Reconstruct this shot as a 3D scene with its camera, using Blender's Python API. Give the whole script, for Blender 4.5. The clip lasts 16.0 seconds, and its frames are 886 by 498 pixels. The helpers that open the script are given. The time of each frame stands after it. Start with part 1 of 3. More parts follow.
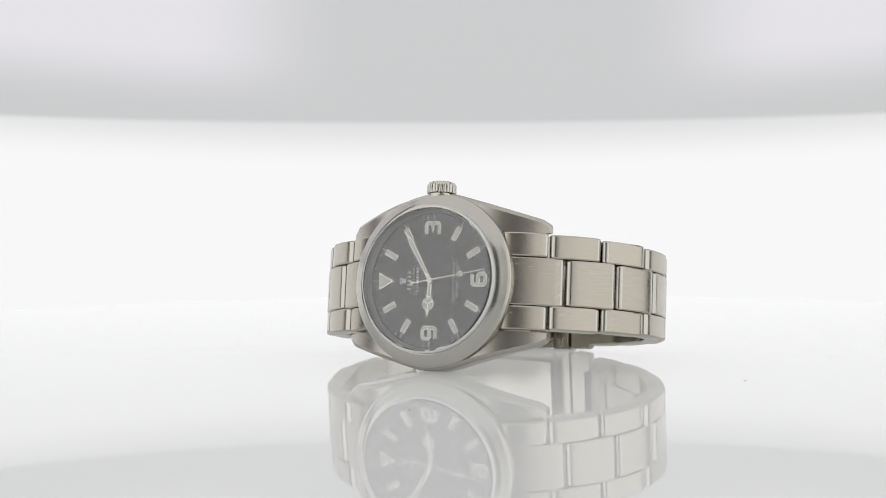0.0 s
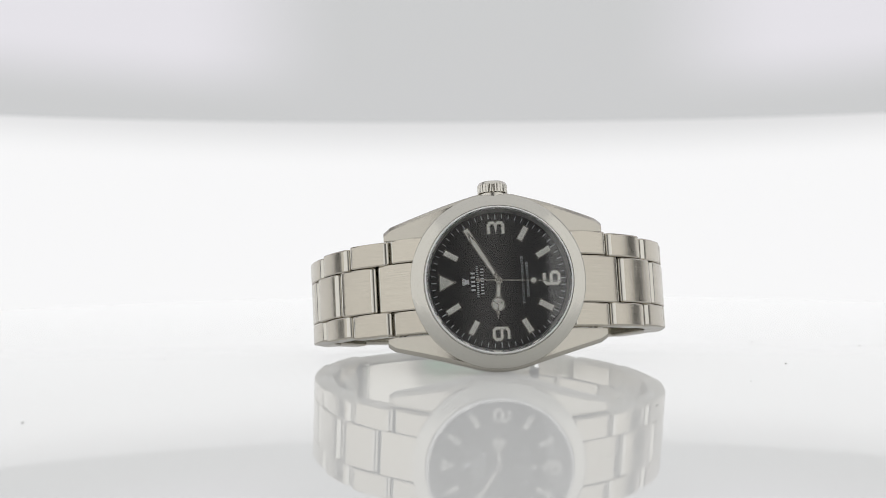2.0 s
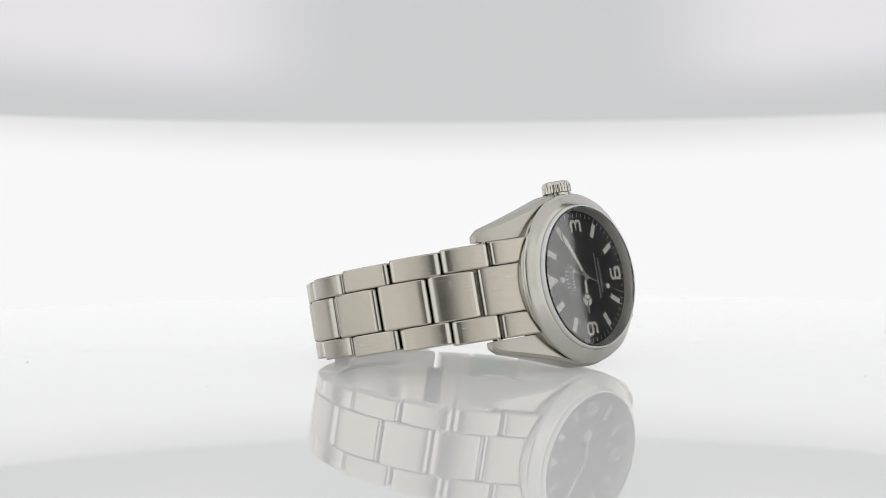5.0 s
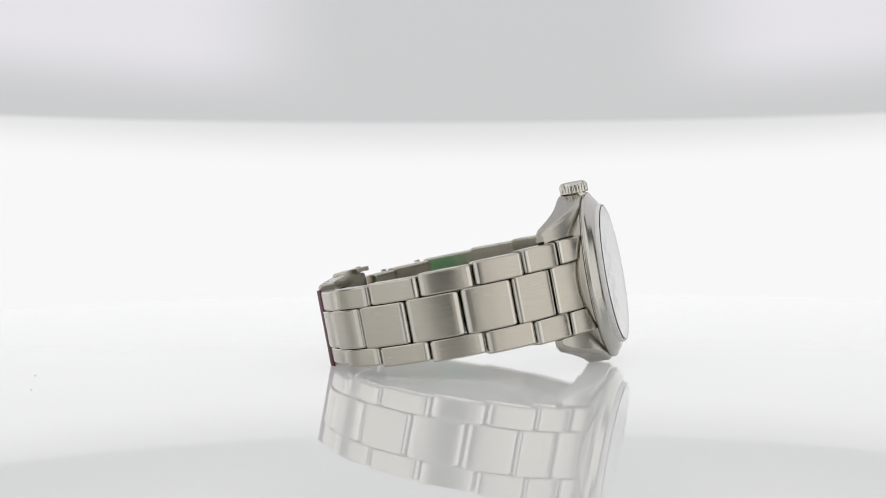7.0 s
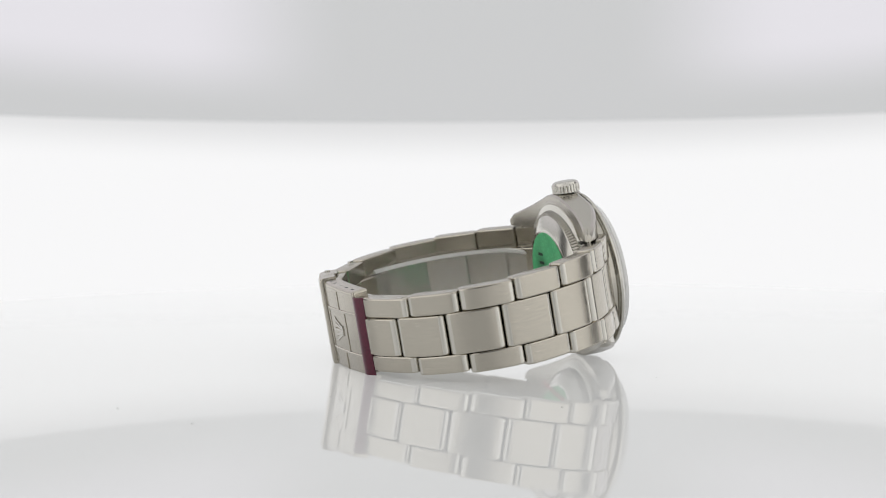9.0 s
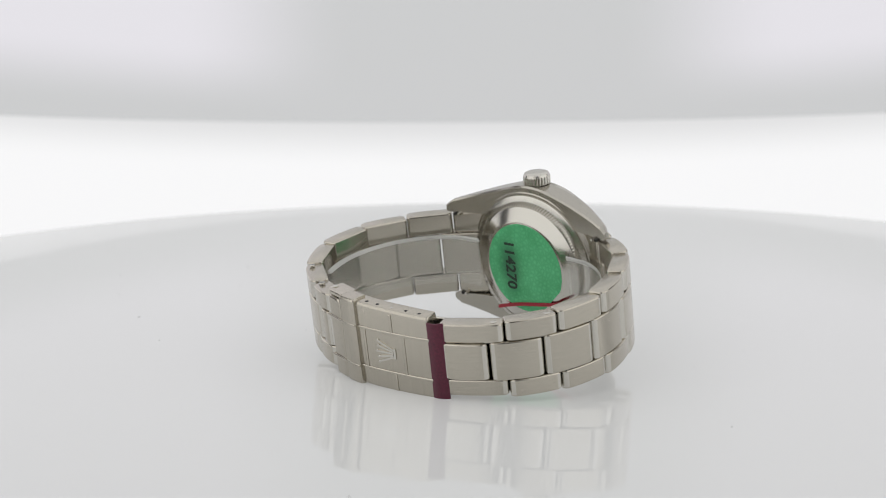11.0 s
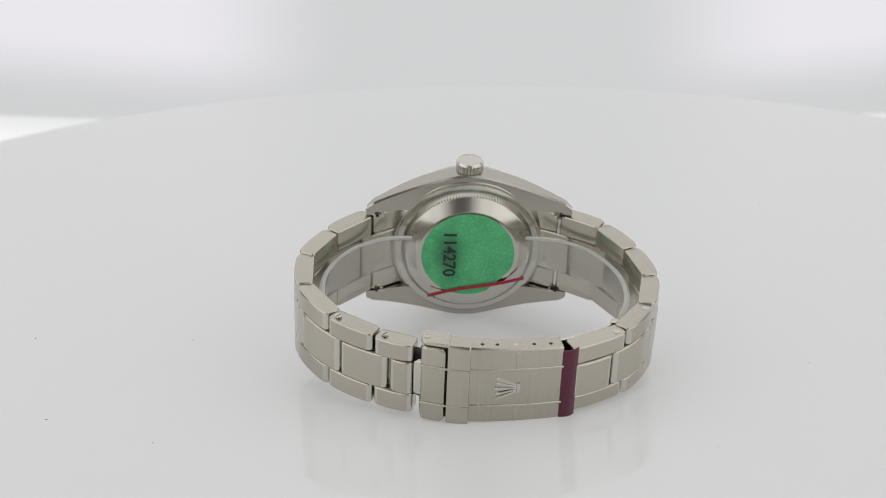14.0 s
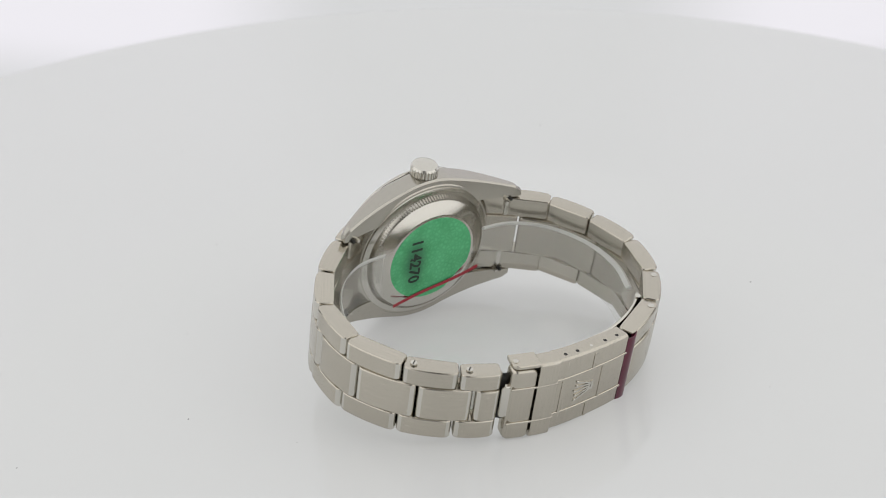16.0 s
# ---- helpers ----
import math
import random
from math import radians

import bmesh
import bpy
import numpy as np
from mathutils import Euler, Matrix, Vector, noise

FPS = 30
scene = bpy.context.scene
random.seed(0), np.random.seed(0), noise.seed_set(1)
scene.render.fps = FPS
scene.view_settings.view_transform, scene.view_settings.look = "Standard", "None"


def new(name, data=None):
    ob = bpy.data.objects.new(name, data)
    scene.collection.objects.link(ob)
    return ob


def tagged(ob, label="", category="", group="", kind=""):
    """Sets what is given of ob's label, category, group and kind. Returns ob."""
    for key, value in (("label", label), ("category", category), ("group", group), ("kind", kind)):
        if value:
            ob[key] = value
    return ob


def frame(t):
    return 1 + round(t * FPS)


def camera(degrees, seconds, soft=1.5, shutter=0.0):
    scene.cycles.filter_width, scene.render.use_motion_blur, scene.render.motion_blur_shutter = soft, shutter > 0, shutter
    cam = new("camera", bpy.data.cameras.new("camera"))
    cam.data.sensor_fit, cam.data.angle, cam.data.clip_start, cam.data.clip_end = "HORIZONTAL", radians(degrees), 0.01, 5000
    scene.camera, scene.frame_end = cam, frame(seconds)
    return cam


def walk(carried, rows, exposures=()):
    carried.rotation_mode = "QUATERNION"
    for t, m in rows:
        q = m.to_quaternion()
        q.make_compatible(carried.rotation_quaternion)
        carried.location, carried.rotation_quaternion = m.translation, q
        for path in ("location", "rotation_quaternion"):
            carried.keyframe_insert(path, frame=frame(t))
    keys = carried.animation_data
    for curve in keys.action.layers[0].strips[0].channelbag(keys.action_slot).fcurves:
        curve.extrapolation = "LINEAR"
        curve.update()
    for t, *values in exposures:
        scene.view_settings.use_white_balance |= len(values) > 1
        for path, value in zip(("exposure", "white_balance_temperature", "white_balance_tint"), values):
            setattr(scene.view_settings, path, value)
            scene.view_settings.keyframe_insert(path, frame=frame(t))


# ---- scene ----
# The rig: a swing arm carries the camera and the light tent round the turntable's top
PIVOT = Vector((0.00081, -0.0027, -0.00095))
REACH = 0.37517
AIM = Matrix.Rotation(radians(1.395), 4, "Z") @ Matrix.Rotation(radians(3.903), 4, "X") @ Matrix.Rotation(radians(0.198), 4, "Y")


def arm(e):
    """The pose of the swing arm raised by e degrees."""
    return Matrix.Translation(PIVOT) @ Matrix.Rotation(radians(-e), 4, "X")


def eye_pose(e):
    return arm(e) @ Matrix.Translation((0, -REACH, 0)) @ AIM @ Matrix.Rotation(radians(90), 4, "X")


RISE = [(0.0, 6.1), (4.0, 6.15), (8.3, 6.3), (8.6, 6.4), (9.0, 7.25), (9.5, 9.05), (10.0, 10.88), (10.5, 12.72), (11.0, 14.58),
        (11.5, 16.43), (12.0, 18.30), (12.5, 20.10), (13.0, 21.83), (13.5, 23.58), (14.0, 25.35), (14.5, 27.10), (15.0, 28.87), (15.5, 30.65), (16.0, 32.46)]
cam = camera(28.987, 16.0, soft=0.75)
cam.data.dof.use_dof = True
cam.data.dof.focus_distance = 0.362
cam.data.dof.aperture_fstop = 25.0
walk(cam, [(t, eye_pose(e)) for t, e in RISE], [(0.0, 0.0), (10.0, 0.0), (12.0, 0.02), (14.0, 0.07), (16.0, 0.14)])

TURN0, RATE = -22.0, 15.0


def spin(t):
    return Matrix.Rotation(radians(TURN0 + RATE * t), 4, "Z")


# ---- light: a dim room, the tent's own panels give the light ----
world = bpy.data.worlds.new("studio")
scene.world = world
world.use_nodes = True
world.node_tree.nodes["Background"].inputs["Color"].default_value = (0.5, 0.52, 0.55, 1)
world.node_tree.nodes["Background"].inputs["Strength"].default_value = 0.1
scene.view_settings.exposure = 0.0


# ---- materials ----
def material(name):
    m = bpy.data.materials.new(name)
    m.use_nodes = True
    nt = m.node_tree
    return m, nt, nt.nodes["Principled BSDF"]


def node(nt, kind, **inputs):
    n = nt.nodes.new(kind)
    for k, v in inputs.items():
        n.inputs[k.replace("_", " ")].default_value = v
    return n


def steel(name, colour, rough, grain=(60, 4000, 4000), bump=0.05, patches=0.06, streaks=0.05, spread=0.16):
    """Satin or polished steel: fine lines along x of the object, soft smears over it."""
    m, nt, b = material(name)
    b.inputs["Metallic"].default_value = 1.0
    tc = node(nt, "ShaderNodeTexCoord")
    mp = node(nt, "ShaderNodeMapping")
    mp.inputs["Scale"].default_value = grain
    nt.links.new(tc.outputs["Object"], mp.inputs["Vector"])
    fine = node(nt, "ShaderNodeTexNoise", Scale=1.0, Detail=3.0, Roughness=0.6)
    nt.links.new(mp.outputs["Vector"], fine.inputs["Vector"])
    soft = node(nt, "ShaderNodeTexNoise", Scale=160.0, Detail=3.0)
    nt.links.new(tc.outputs["Object"], soft.inputs["Vector"])
    info = node(nt, "ShaderNodeObjectInfo")
    mix = node(nt, "ShaderNodeMath")
    mix.operation = "MULTIPLY_ADD"
    nt.links.new(fine.outputs["Fac"], mix.inputs[0])
    mix.inputs[1].default_value = spread
    add = node(nt, "ShaderNodeMath")
    add.operation = "MULTIPLY_ADD"
    nt.links.new(soft.outputs["Fac"], add.inputs[0])
    add.inputs[1].default_value = patches * 2
    add.inputs[2].default_value = rough - spread / 2 - patches
    nt.links.new(add.outputs[0], mix.inputs[2])
    nt.links.new(mix.outputs[0], b.inputs["Roughness"])
    hsv = node(nt, "ShaderNodeHueSaturation", Color=(*colour, 1))
    val = node(nt, "ShaderNodeMapRange")
    val.inputs["To Min"].default_value, val.inputs["To Max"].default_value = 0.95, 1.05
    nt.links.new(info.outputs["Random"], val.inputs["Value"])
    nt.links.new(val.outputs[0], hsv.inputs["Value"])
    streak = node(nt, "ShaderNodeMapRange")
    streak.inputs["To Min"].default_value, streak.inputs["To Max"].default_value = 1 - streaks, 1 + streaks
    streak.inputs["From Min"].default_value, streak.inputs["From Max"].default_value = 0.3, 0.7
    nt.links.new(fine.outputs["Fac"], streak.inputs["Value"])
    h2 = node(nt, "ShaderNodeHueSaturation")
    nt.links.new(hsv.outputs[0], h2.inputs["Color"])
    nt.links.new(streak.outputs[0], h2.inputs["Value"])
    nt.links.new(h2.outputs[0], b.inputs["Base Color"])
    bp = node(nt, "ShaderNodeBump", Strength=bump, Distance=0.00005)
    nt.links.new(fine.outputs["Fac"], bp.inputs["Height"])
    nt.links.new(bp.outputs[0], b.inputs["Normal"])
    return m


def plain(name, colour, rough=0.5, metal=0.0, vary=0.06, scale=400.0, coat=0.0):
    m, nt, b = material(name)
    b.inputs["Roughness"].default_value, b.inputs["Metallic"].default_value = rough, metal
    b.inputs["Coat Weight"].default_value = coat
    tc = node(nt, "ShaderNodeTexCoord")
    n = node(nt, "ShaderNodeTexNoise", Scale=scale, Detail=4.0)
    nt.links.new(tc.outputs["Object"], n.inputs["Vector"])
    r = node(nt, "ShaderNodeMapRange")
    r.inputs["To Min"].default_value, r.inputs["To Max"].default_value = 1 - vary, 1 + vary
    nt.links.new(n.outputs["Fac"], r.inputs["Value"])
    h = node(nt, "ShaderNodeHueSaturation", Color=(*colour, 1))
    nt.links.new(r.outputs[0], h.inputs["Value"])
    nt.links.new(h.outputs[0], b.inputs["Base Color"])
    return m


def glow(name, colour, strength):
    m, nt, b = material(name)
    b.inputs["Base Color"].default_value = (0.12, 0.12, 0.12, 1)
    b.inputs["Roughness"].default_value = 0.9
    b.inputs["Specular IOR Level"].default_value = 0.0
    b.inputs["Emission Color"].default_value = (*colour, 1)
    b.inputs["Emission Strength"].default_value = strength
    return m


SATIN = steel("satin_steel", (0.52, 0.487, 0.422), 0.225, bump=0.03, patches=0.07, streaks=0.05)
SATIN_CASE = steel("satin_case_steel", (0.49, 0.467, 0.415), 0.26, grain=(2500, 200, 2500), bump=0.002, patches=0.015, streaks=0.012, spread=0.04)
POLISHED = steel("polished_steel", (0.62, 0.60, 0.55), 0.17, bump=0.004, patches=0.02, streaks=0.01, spread=0.03)
FLANK = steel("fine_satin_flank", (0.45, 0.43, 0.385), 0.2, grain=(2500, 200, 2500), bump=0.002, patches=0.02, streaks=0.012, spread=0.04)
BRIGHT = steel("bright_steel", (0.56, 0.545, 0.5), 0.17, bump=0.001, patches=0.015, streaks=0.005, spread=0.02)
RING = steel("pale_inner_ring", (0.78, 0.77, 0.74), 0.42, bump=0.001, patches=0.02, streaks=0.01, spread=0.04)
# near-black that stands in for the shade inside gaps, slots and holes
DARK_GAP = plain("dark_gap_shade", (0.02, 0.02, 0.018), 0.6)
BLACK_DIAL = plain("black_gloss_dial", (0.010, 0.010, 0.011), 0.16)
LUME = plain("cream_lume", (0.94, 0.93, 0.87), 0.6)
PRINT = plain("white_print", (0.86, 0.88, 0.9), 0.5)
GREY_PRINT = plain("grey_print", (0.62, 0.65, 0.66), 0.5)
PURPLE = plain("purple_film", (0.09, 0.007, 0.026), 0.28, vary=0.6, scale=2500)
RED = plain("red_tape", (0.36, 0.012, 0.03), 0.35)
GASKET = plain("pale_gasket", (0.78, 0.78, 0.77), 0.3)
BLACK_INK = plain("black_ink", (0.012, 0.03, 0.02), 0.6)


def green_sticker():
    m, nt, b = material("green_hologram_sticker")
    tc = node(nt, "ShaderNodeTexCoord")
    v = node(nt, "ShaderNodeTexVoronoi", Scale=1000.0)
    v.feature = "DISTANCE_TO_EDGE"
    nt.links.new(tc.outputs["Object"], v.inputs["Vector"])
    n = node(nt, "ShaderNodeTexNoise", Scale=220.0, Detail=4.0)
    nt.links.new(tc.outputs["Object"], n.inputs["Vector"])
    ramp = node(nt, "ShaderNodeMapRange")
    ramp.inputs["From Max"].default_value = 0.45
    nt.links.new(v.outputs["Distance"], ramp.inputs["Value"])
    mul = node(nt, "ShaderNodeMath")
    mul.operation = "MULTIPLY_ADD"
    nt.links.new(ramp.outputs[0], mul.inputs[0])
    mul.inputs[1].default_value = 0.34
    nt.links.new(n.outputs["Fac"], mul.inputs[2])
    mix = node(nt, "ShaderNodeMixRGB", Color1=(0.03, 0.30, 0.105, 1), Color2=(0.13, 0.60, 0.27, 1))
    nt.links.new(mul.outputs[0], mix.inputs["Fac"])
    # a dark smudge of ink round the printed number
    mp = node(nt, "ShaderNodeMapping")
    mp.inputs["Location"].default_value = (0.0, 0.0042 / 0.0035, 0.0)
    mp.inputs["Scale"].default_value = (1 / 0.0075, 1 / 0.0035, 0.0)
    nt.links.new(tc.outputs["Object"], mp.inputs["Vector"])
    ln = node(nt, "ShaderNodeVectorMath")
    ln.operation = "LENGTH"
    nt.links.new(mp.outputs[0], ln.inputs[0])
    sm = node(nt, "ShaderNodeMapRange")
    sm.interpolation_type = "SMOOTHSTEP"
    for k, v in (("From Min", 0.2), ("From Max", 1.25), ("To Min", 0.72), ("To Max", 0.0)):
        sm.inputs[k].default_value = v
    nt.links.new(ln.outputs["Value"], sm.inputs["Value"])
    dark = node(nt, "ShaderNodeMixRGB", Color2=(0.008, 0.07, 0.03, 1))
    nt.links.new(sm.outputs[0], dark.inputs["Fac"])
    nt.links.new(mix.outputs[0], dark.inputs["Color1"])
    nt.links.new(dark.outputs[0], b.inputs["Base Color"])
    b.inputs["Roughness"].default_value = 0.4
    return m


GREEN = green_sticker()


def clear(name, ior, rough=0.0, tint=(1, 1, 1)):
    m, nt, b = material(name)
    b.inputs["Transmission Weight"].default_value = 1.0
    b.inputs["IOR"].default_value = ior
    b.inputs["Roughness"].default_value = rough
    b.inputs["Base Color"].default_value = (*tint, 1)
    return m


SAPPHIRE = clear("sapphire_crystal", 1.77)


def film_plastic(name="clear_film", fac=0.12):
    """Thin clear plastic: mostly see-through, with a soft gloss."""
    m, nt, b = material(name)
    b.inputs["Base Color"].default_value = (0.75, 0.75, 0.72, 1)
    b.inputs["Roughness"].default_value = 0.3
    t = node(nt, "ShaderNodeBsdfTransparent")
    mix = node(nt, "ShaderNodeMixShader", Fac=fac)
    nt.links.new(t.outputs[0], mix.inputs[1])
    nt.links.new(b.outputs[0], mix.inputs[2])
    nt.links.new(mix.outputs[0], nt.nodes["Material Output"].inputs["Surface"])
    return m


FILM = film_plastic()
FILM_RIM = film_plastic("clear_film_rim", 0.55)


def acrylic():
    m, nt, b = material("white_gloss_acrylic")
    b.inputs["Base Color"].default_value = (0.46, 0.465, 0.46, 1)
    # faint even glow added to the disc to thin the watch's shadow
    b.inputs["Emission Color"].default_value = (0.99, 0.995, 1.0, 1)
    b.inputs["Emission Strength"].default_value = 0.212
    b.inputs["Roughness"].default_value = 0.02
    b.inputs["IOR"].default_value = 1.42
    tc = node(nt, "ShaderNodeTexCoord")
    n = node(nt, "ShaderNodeTexNoise", Scale=30.0, Detail=5.0)
    nt.links.new(tc.outputs["Object"], n.inputs["Vector"])
    r = node(nt, "ShaderNodeMapRange")
    r.inputs["To Min"].default_value, r.inputs["To Max"].default_value = 0.0, 0.005
    nt.links.new(n.outputs["Fac"], r.inputs["Value"])
    nt.links.new(r.outputs[0], b.inputs["Roughness"])
    return m


ACRYLIC = acrylic()
TENT_SIDE = glow("side_diffuser", (1.0, 0.995, 0.98), 0.95)
TENT_TOP = glow("top_diffuser", (0.995, 0.997, 1.0), 0.73)
TENT_FRONT = glow("front_cloth", (1.0, 0.99, 0.97), 0.80)
TENT_DIM = glow("dim_glow_strip", (1.0, 0.99, 0.97), 0.45)
SLOT = plain("black_strip", (0.04, 0.04, 0.04), 0.9)
FLOOR = plain("grey_floor", (0.25, 0.25, 0.25), 0.7, scale=12)


def back_panel():
    """A lit panel; the soft shade below its upper hem is painted into the glow."""
    m = glow("bright_diffuser", (0.993, 0.993, 1.0), 0.90)
    nt = m.node_tree
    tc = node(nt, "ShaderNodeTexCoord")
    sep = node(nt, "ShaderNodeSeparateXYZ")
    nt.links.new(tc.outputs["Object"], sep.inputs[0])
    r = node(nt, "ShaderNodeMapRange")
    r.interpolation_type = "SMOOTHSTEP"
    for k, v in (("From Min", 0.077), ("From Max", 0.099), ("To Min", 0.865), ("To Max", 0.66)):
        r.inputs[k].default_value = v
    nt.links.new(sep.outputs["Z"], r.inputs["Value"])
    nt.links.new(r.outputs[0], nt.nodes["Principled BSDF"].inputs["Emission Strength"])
    return m


def upper_sheet():
    """A translucent grey sheet; brighter light is painted into its glow towards the upper ends."""
    m, nt, b = material("grey_diffuser")
    b.inputs["Base Color"].default_value = (0.12, 0.12, 0.12, 1)
    b.inputs["Roughness"].default_value = 0.9
    b.inputs["Specular IOR Level"].default_value = 0.0
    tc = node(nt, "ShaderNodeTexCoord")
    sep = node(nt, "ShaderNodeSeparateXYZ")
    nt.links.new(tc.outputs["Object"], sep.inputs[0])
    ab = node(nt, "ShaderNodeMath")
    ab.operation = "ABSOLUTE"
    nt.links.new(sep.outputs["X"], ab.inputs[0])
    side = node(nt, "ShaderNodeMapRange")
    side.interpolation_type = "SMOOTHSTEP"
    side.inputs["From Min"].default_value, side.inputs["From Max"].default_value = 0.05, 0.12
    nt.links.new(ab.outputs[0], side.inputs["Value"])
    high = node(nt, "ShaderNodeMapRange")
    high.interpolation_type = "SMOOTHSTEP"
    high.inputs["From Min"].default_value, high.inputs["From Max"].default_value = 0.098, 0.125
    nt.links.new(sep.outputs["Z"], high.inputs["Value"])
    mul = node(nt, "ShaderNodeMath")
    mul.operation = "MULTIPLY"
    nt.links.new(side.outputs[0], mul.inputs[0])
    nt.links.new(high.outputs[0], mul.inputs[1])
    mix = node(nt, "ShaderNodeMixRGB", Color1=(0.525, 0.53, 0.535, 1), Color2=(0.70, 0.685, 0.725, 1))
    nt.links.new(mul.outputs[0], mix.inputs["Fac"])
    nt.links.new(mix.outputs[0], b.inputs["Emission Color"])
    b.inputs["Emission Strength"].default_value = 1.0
    return m


def slot_glow():
    """Black backing; two faint glow bands are added for the dial to reflect."""
    m, nt, b = material("black_slot_glow_bands")
    b.inputs["Base Color"].default_value = (0.04, 0.04, 0.04, 1)
    b.inputs["Roughness"].default_value = 0.9
    b.inputs["Emission Color"].default_value = (1.0, 0.97, 0.92, 1)
    tc = node(nt, "ShaderNodeTexCoord")
    sep = node(nt, "ShaderNodeSeparateXYZ")
    nt.links.new(tc.outputs["Object"], sep.inputs[0])
    ab = node(nt, "ShaderNodeMath")
    ab.operation = "ABSOLUTE"
    nt.links.new(sep.outputs["X"], ab.inputs[0])
    off = node(nt, "ShaderNodeMath")
    off.operation = "SUBTRACT"
    off.inputs[1].default_value = 0.072
    nt.links.new(ab.outputs[0], off.inputs[0])
    ab2 = node(nt, "ShaderNodeMath")
    ab2.operation = "ABSOLUTE"
    nt.links.new(off.outputs[0], ab2.inputs[0])
    r = node(nt, "ShaderNodeMapRange")
    r.interpolation_type = "SMOOTHSTEP"
    for k, v in (("From Min", 0.0), ("From Max", 0.021), ("To Min", 0.2), ("To Max", 0.05)):
        r.inputs[k].default_value = v
    nt.links.new(ab2.outputs[0], r.inputs["Value"])
    nt.links.new(r.outputs[0], b.inputs["Emission Strength"])
    return m


SLOT_GLOW = slot_glow()
TENT_GREY = upper_sheet()
TENT_WHITE = back_panel()


# ---- mesh helpers (sizes in millimetres) ----
MM = 0.001


def finish(bm, smooth=40):
    bmesh.ops.remove_doubles(bm, verts=bm.verts, dist=1e-5)
    bmesh.ops.recalc_face_normals(bm, faces=bm.faces)
    for v in bm.verts:
        v.co *= MM
    for f in bm.faces:
        f.smooth = True
    lim = radians(smooth)
    for e in bm.edges:
        if len(e.link_faces) == 2 and e.calc_face_angle(0) > lim:
            e.smooth = False


def part(name, bm, mat, parent, label="", at=None, smooth=40):
    """Links a bmesh, drawn in millimetres, as one mesh under its thing."""
    finish(bm, smooth)
    me = bpy.data.meshes.new(name)
    bm.to_mesh(me)
    bm.free()
    return put(name, me, mat, parent, label, at)


def put(name, me, mat, parent, label="", at=None):
    if not me.materials:
        for x in (mat if isinstance(mat, (list, tuple)) else [mat]):
            me.materials.append(x)
    ob = new(name, me)
    ob.parent = parent
    if at is not None:
        ob.matrix_basis = at
    if label:
        tagged(ob, label)
    return ob


def lathe(bm, profile, n=96, close=False, mat=0):
    """Turns a profile of (radius, w) round the w axis."""
    rings = []
    for r, w in profile:
        if r < 1e-6:
            rings.append([bm.verts.new((0, 0, w))])
        else:
            rings.append([bm.verts.new((r * math.sin(2 * math.pi * i / n), r * math.cos(2 * math.pi * i / n), w)) for i in range(n)])
    pairs = list(zip(rings, rings[1:])) + ([(rings[-1], rings[0])] if close else [])
    for a, b in pairs:
        for i in range(n):
            j = (i + 1) % n
            if len(a) == 1 and len(b) == 1:
                continue
            if len(a) == 1:
                f = bm.faces.new((a[0], b[j], b[i]))
            elif len(b) == 1:
                f = bm.faces.new((a[i], a[j], b[0]))
            else:
                f = bm.faces.new((a[i], a[j], b[j], b[i]))
            f.material_index = mat
    return bm


def loft(bm, rings, cap=True, mat=0):
    made = [[bm.verts.new(p) for p in ring] for ring in rings]
    n = len(made[0])
    for a, b in zip(made, made[1:]):
        for i in range(n):
            bm.faces.new((a[i], a[(i + 1) % n], b[(i + 1) % n], b[i])).material_index = mat
    if cap:
        bm.faces.new(made[0][::-1]).material_index = mat
        bm.faces.new(made[-1]).material_index = mat
    return bm


def slab(bm, outline, w0, w1, bevel=0.0, mat=0):
    """A plate of a (u, v) outline from w0 to w1, its top edge chamfered."""
    c = [sum(p[k] for p in outline) / len(outline) for k in (0, 1)]

    def inset(p, d):
        x, y = p[0] - c[0], p[1] - c[1]
        l = math.hypot(x, y) or 1
        return (p[0] - x / l * d, p[1] - y / l * d)

    rings = [[(*p, w0) for p in outline], [(*p, w1 - bevel) for p in outline]]
    if bevel:
        rings.append([(*inset(p, bevel), w1) for p in outline])
    return loft(bm, rings, True, mat)


def ribbon(bm, pts, width, w0, w1, closed=False, mat=0):
    """A raised stroke of even width along a polyline."""
    n = len(pts)
    left, right = [], []
    for i in range(n):
        p = Vector(pts[i])
        a = Vector(pts[i - 1]) if (i or closed) else None
        b = Vector(pts[(i + 1) % n]) if (i < n - 1 or closed) else None
        d1 = (p - a).normalized() if a is not None else None
        d2 = (b - p).normalized() if b is not None else None
        d1, d2 = d1 or d2, d2 or d1
        n1, n2 = Vector((-d1.y, d1.x)), Vector((-d2.y, d2.x))
        m = (n1 + n2).normalized()
        k = width / 2 / max(0.5, m.dot(n1))
        left.append(p + m * k)
        right.append(p - m * k)
    lo = [[bm.verts.new((q.x, q.y, w0)) for q in side] for side in (left, right)]
    hi = [[bm.verts.new((q.x, q.y, w1)) for q in side] for side in (left, right)]
    for i in range(n if closed else n - 1):
        j = (i + 1) % n
        for q in ((hi[0][i], hi[0][j], hi[1][j], hi[1][i]), (lo[0][i], lo[1][i], lo[1][j], lo[0][j]),
                  (hi[0][i], lo[0][i], lo[0][j], hi[0][j]), (hi[1][i], hi[1][j], lo[1][j], lo[1][i])):
            bm.faces.new(q).material_index = mat
    if not closed:
        for i in (0, n - 1):
            bm.faces.new((hi[0][i], hi[1][i], lo[1][i], lo[0][i])).material_index = mat
    return bm


def circle(r, n, cu=0.0, cv=0.0):
    return [(cu + r * math.cos(2 * math.pi * i / n), cv + r * math.sin(2 * math.pi * i / n)) for i in range(n)]


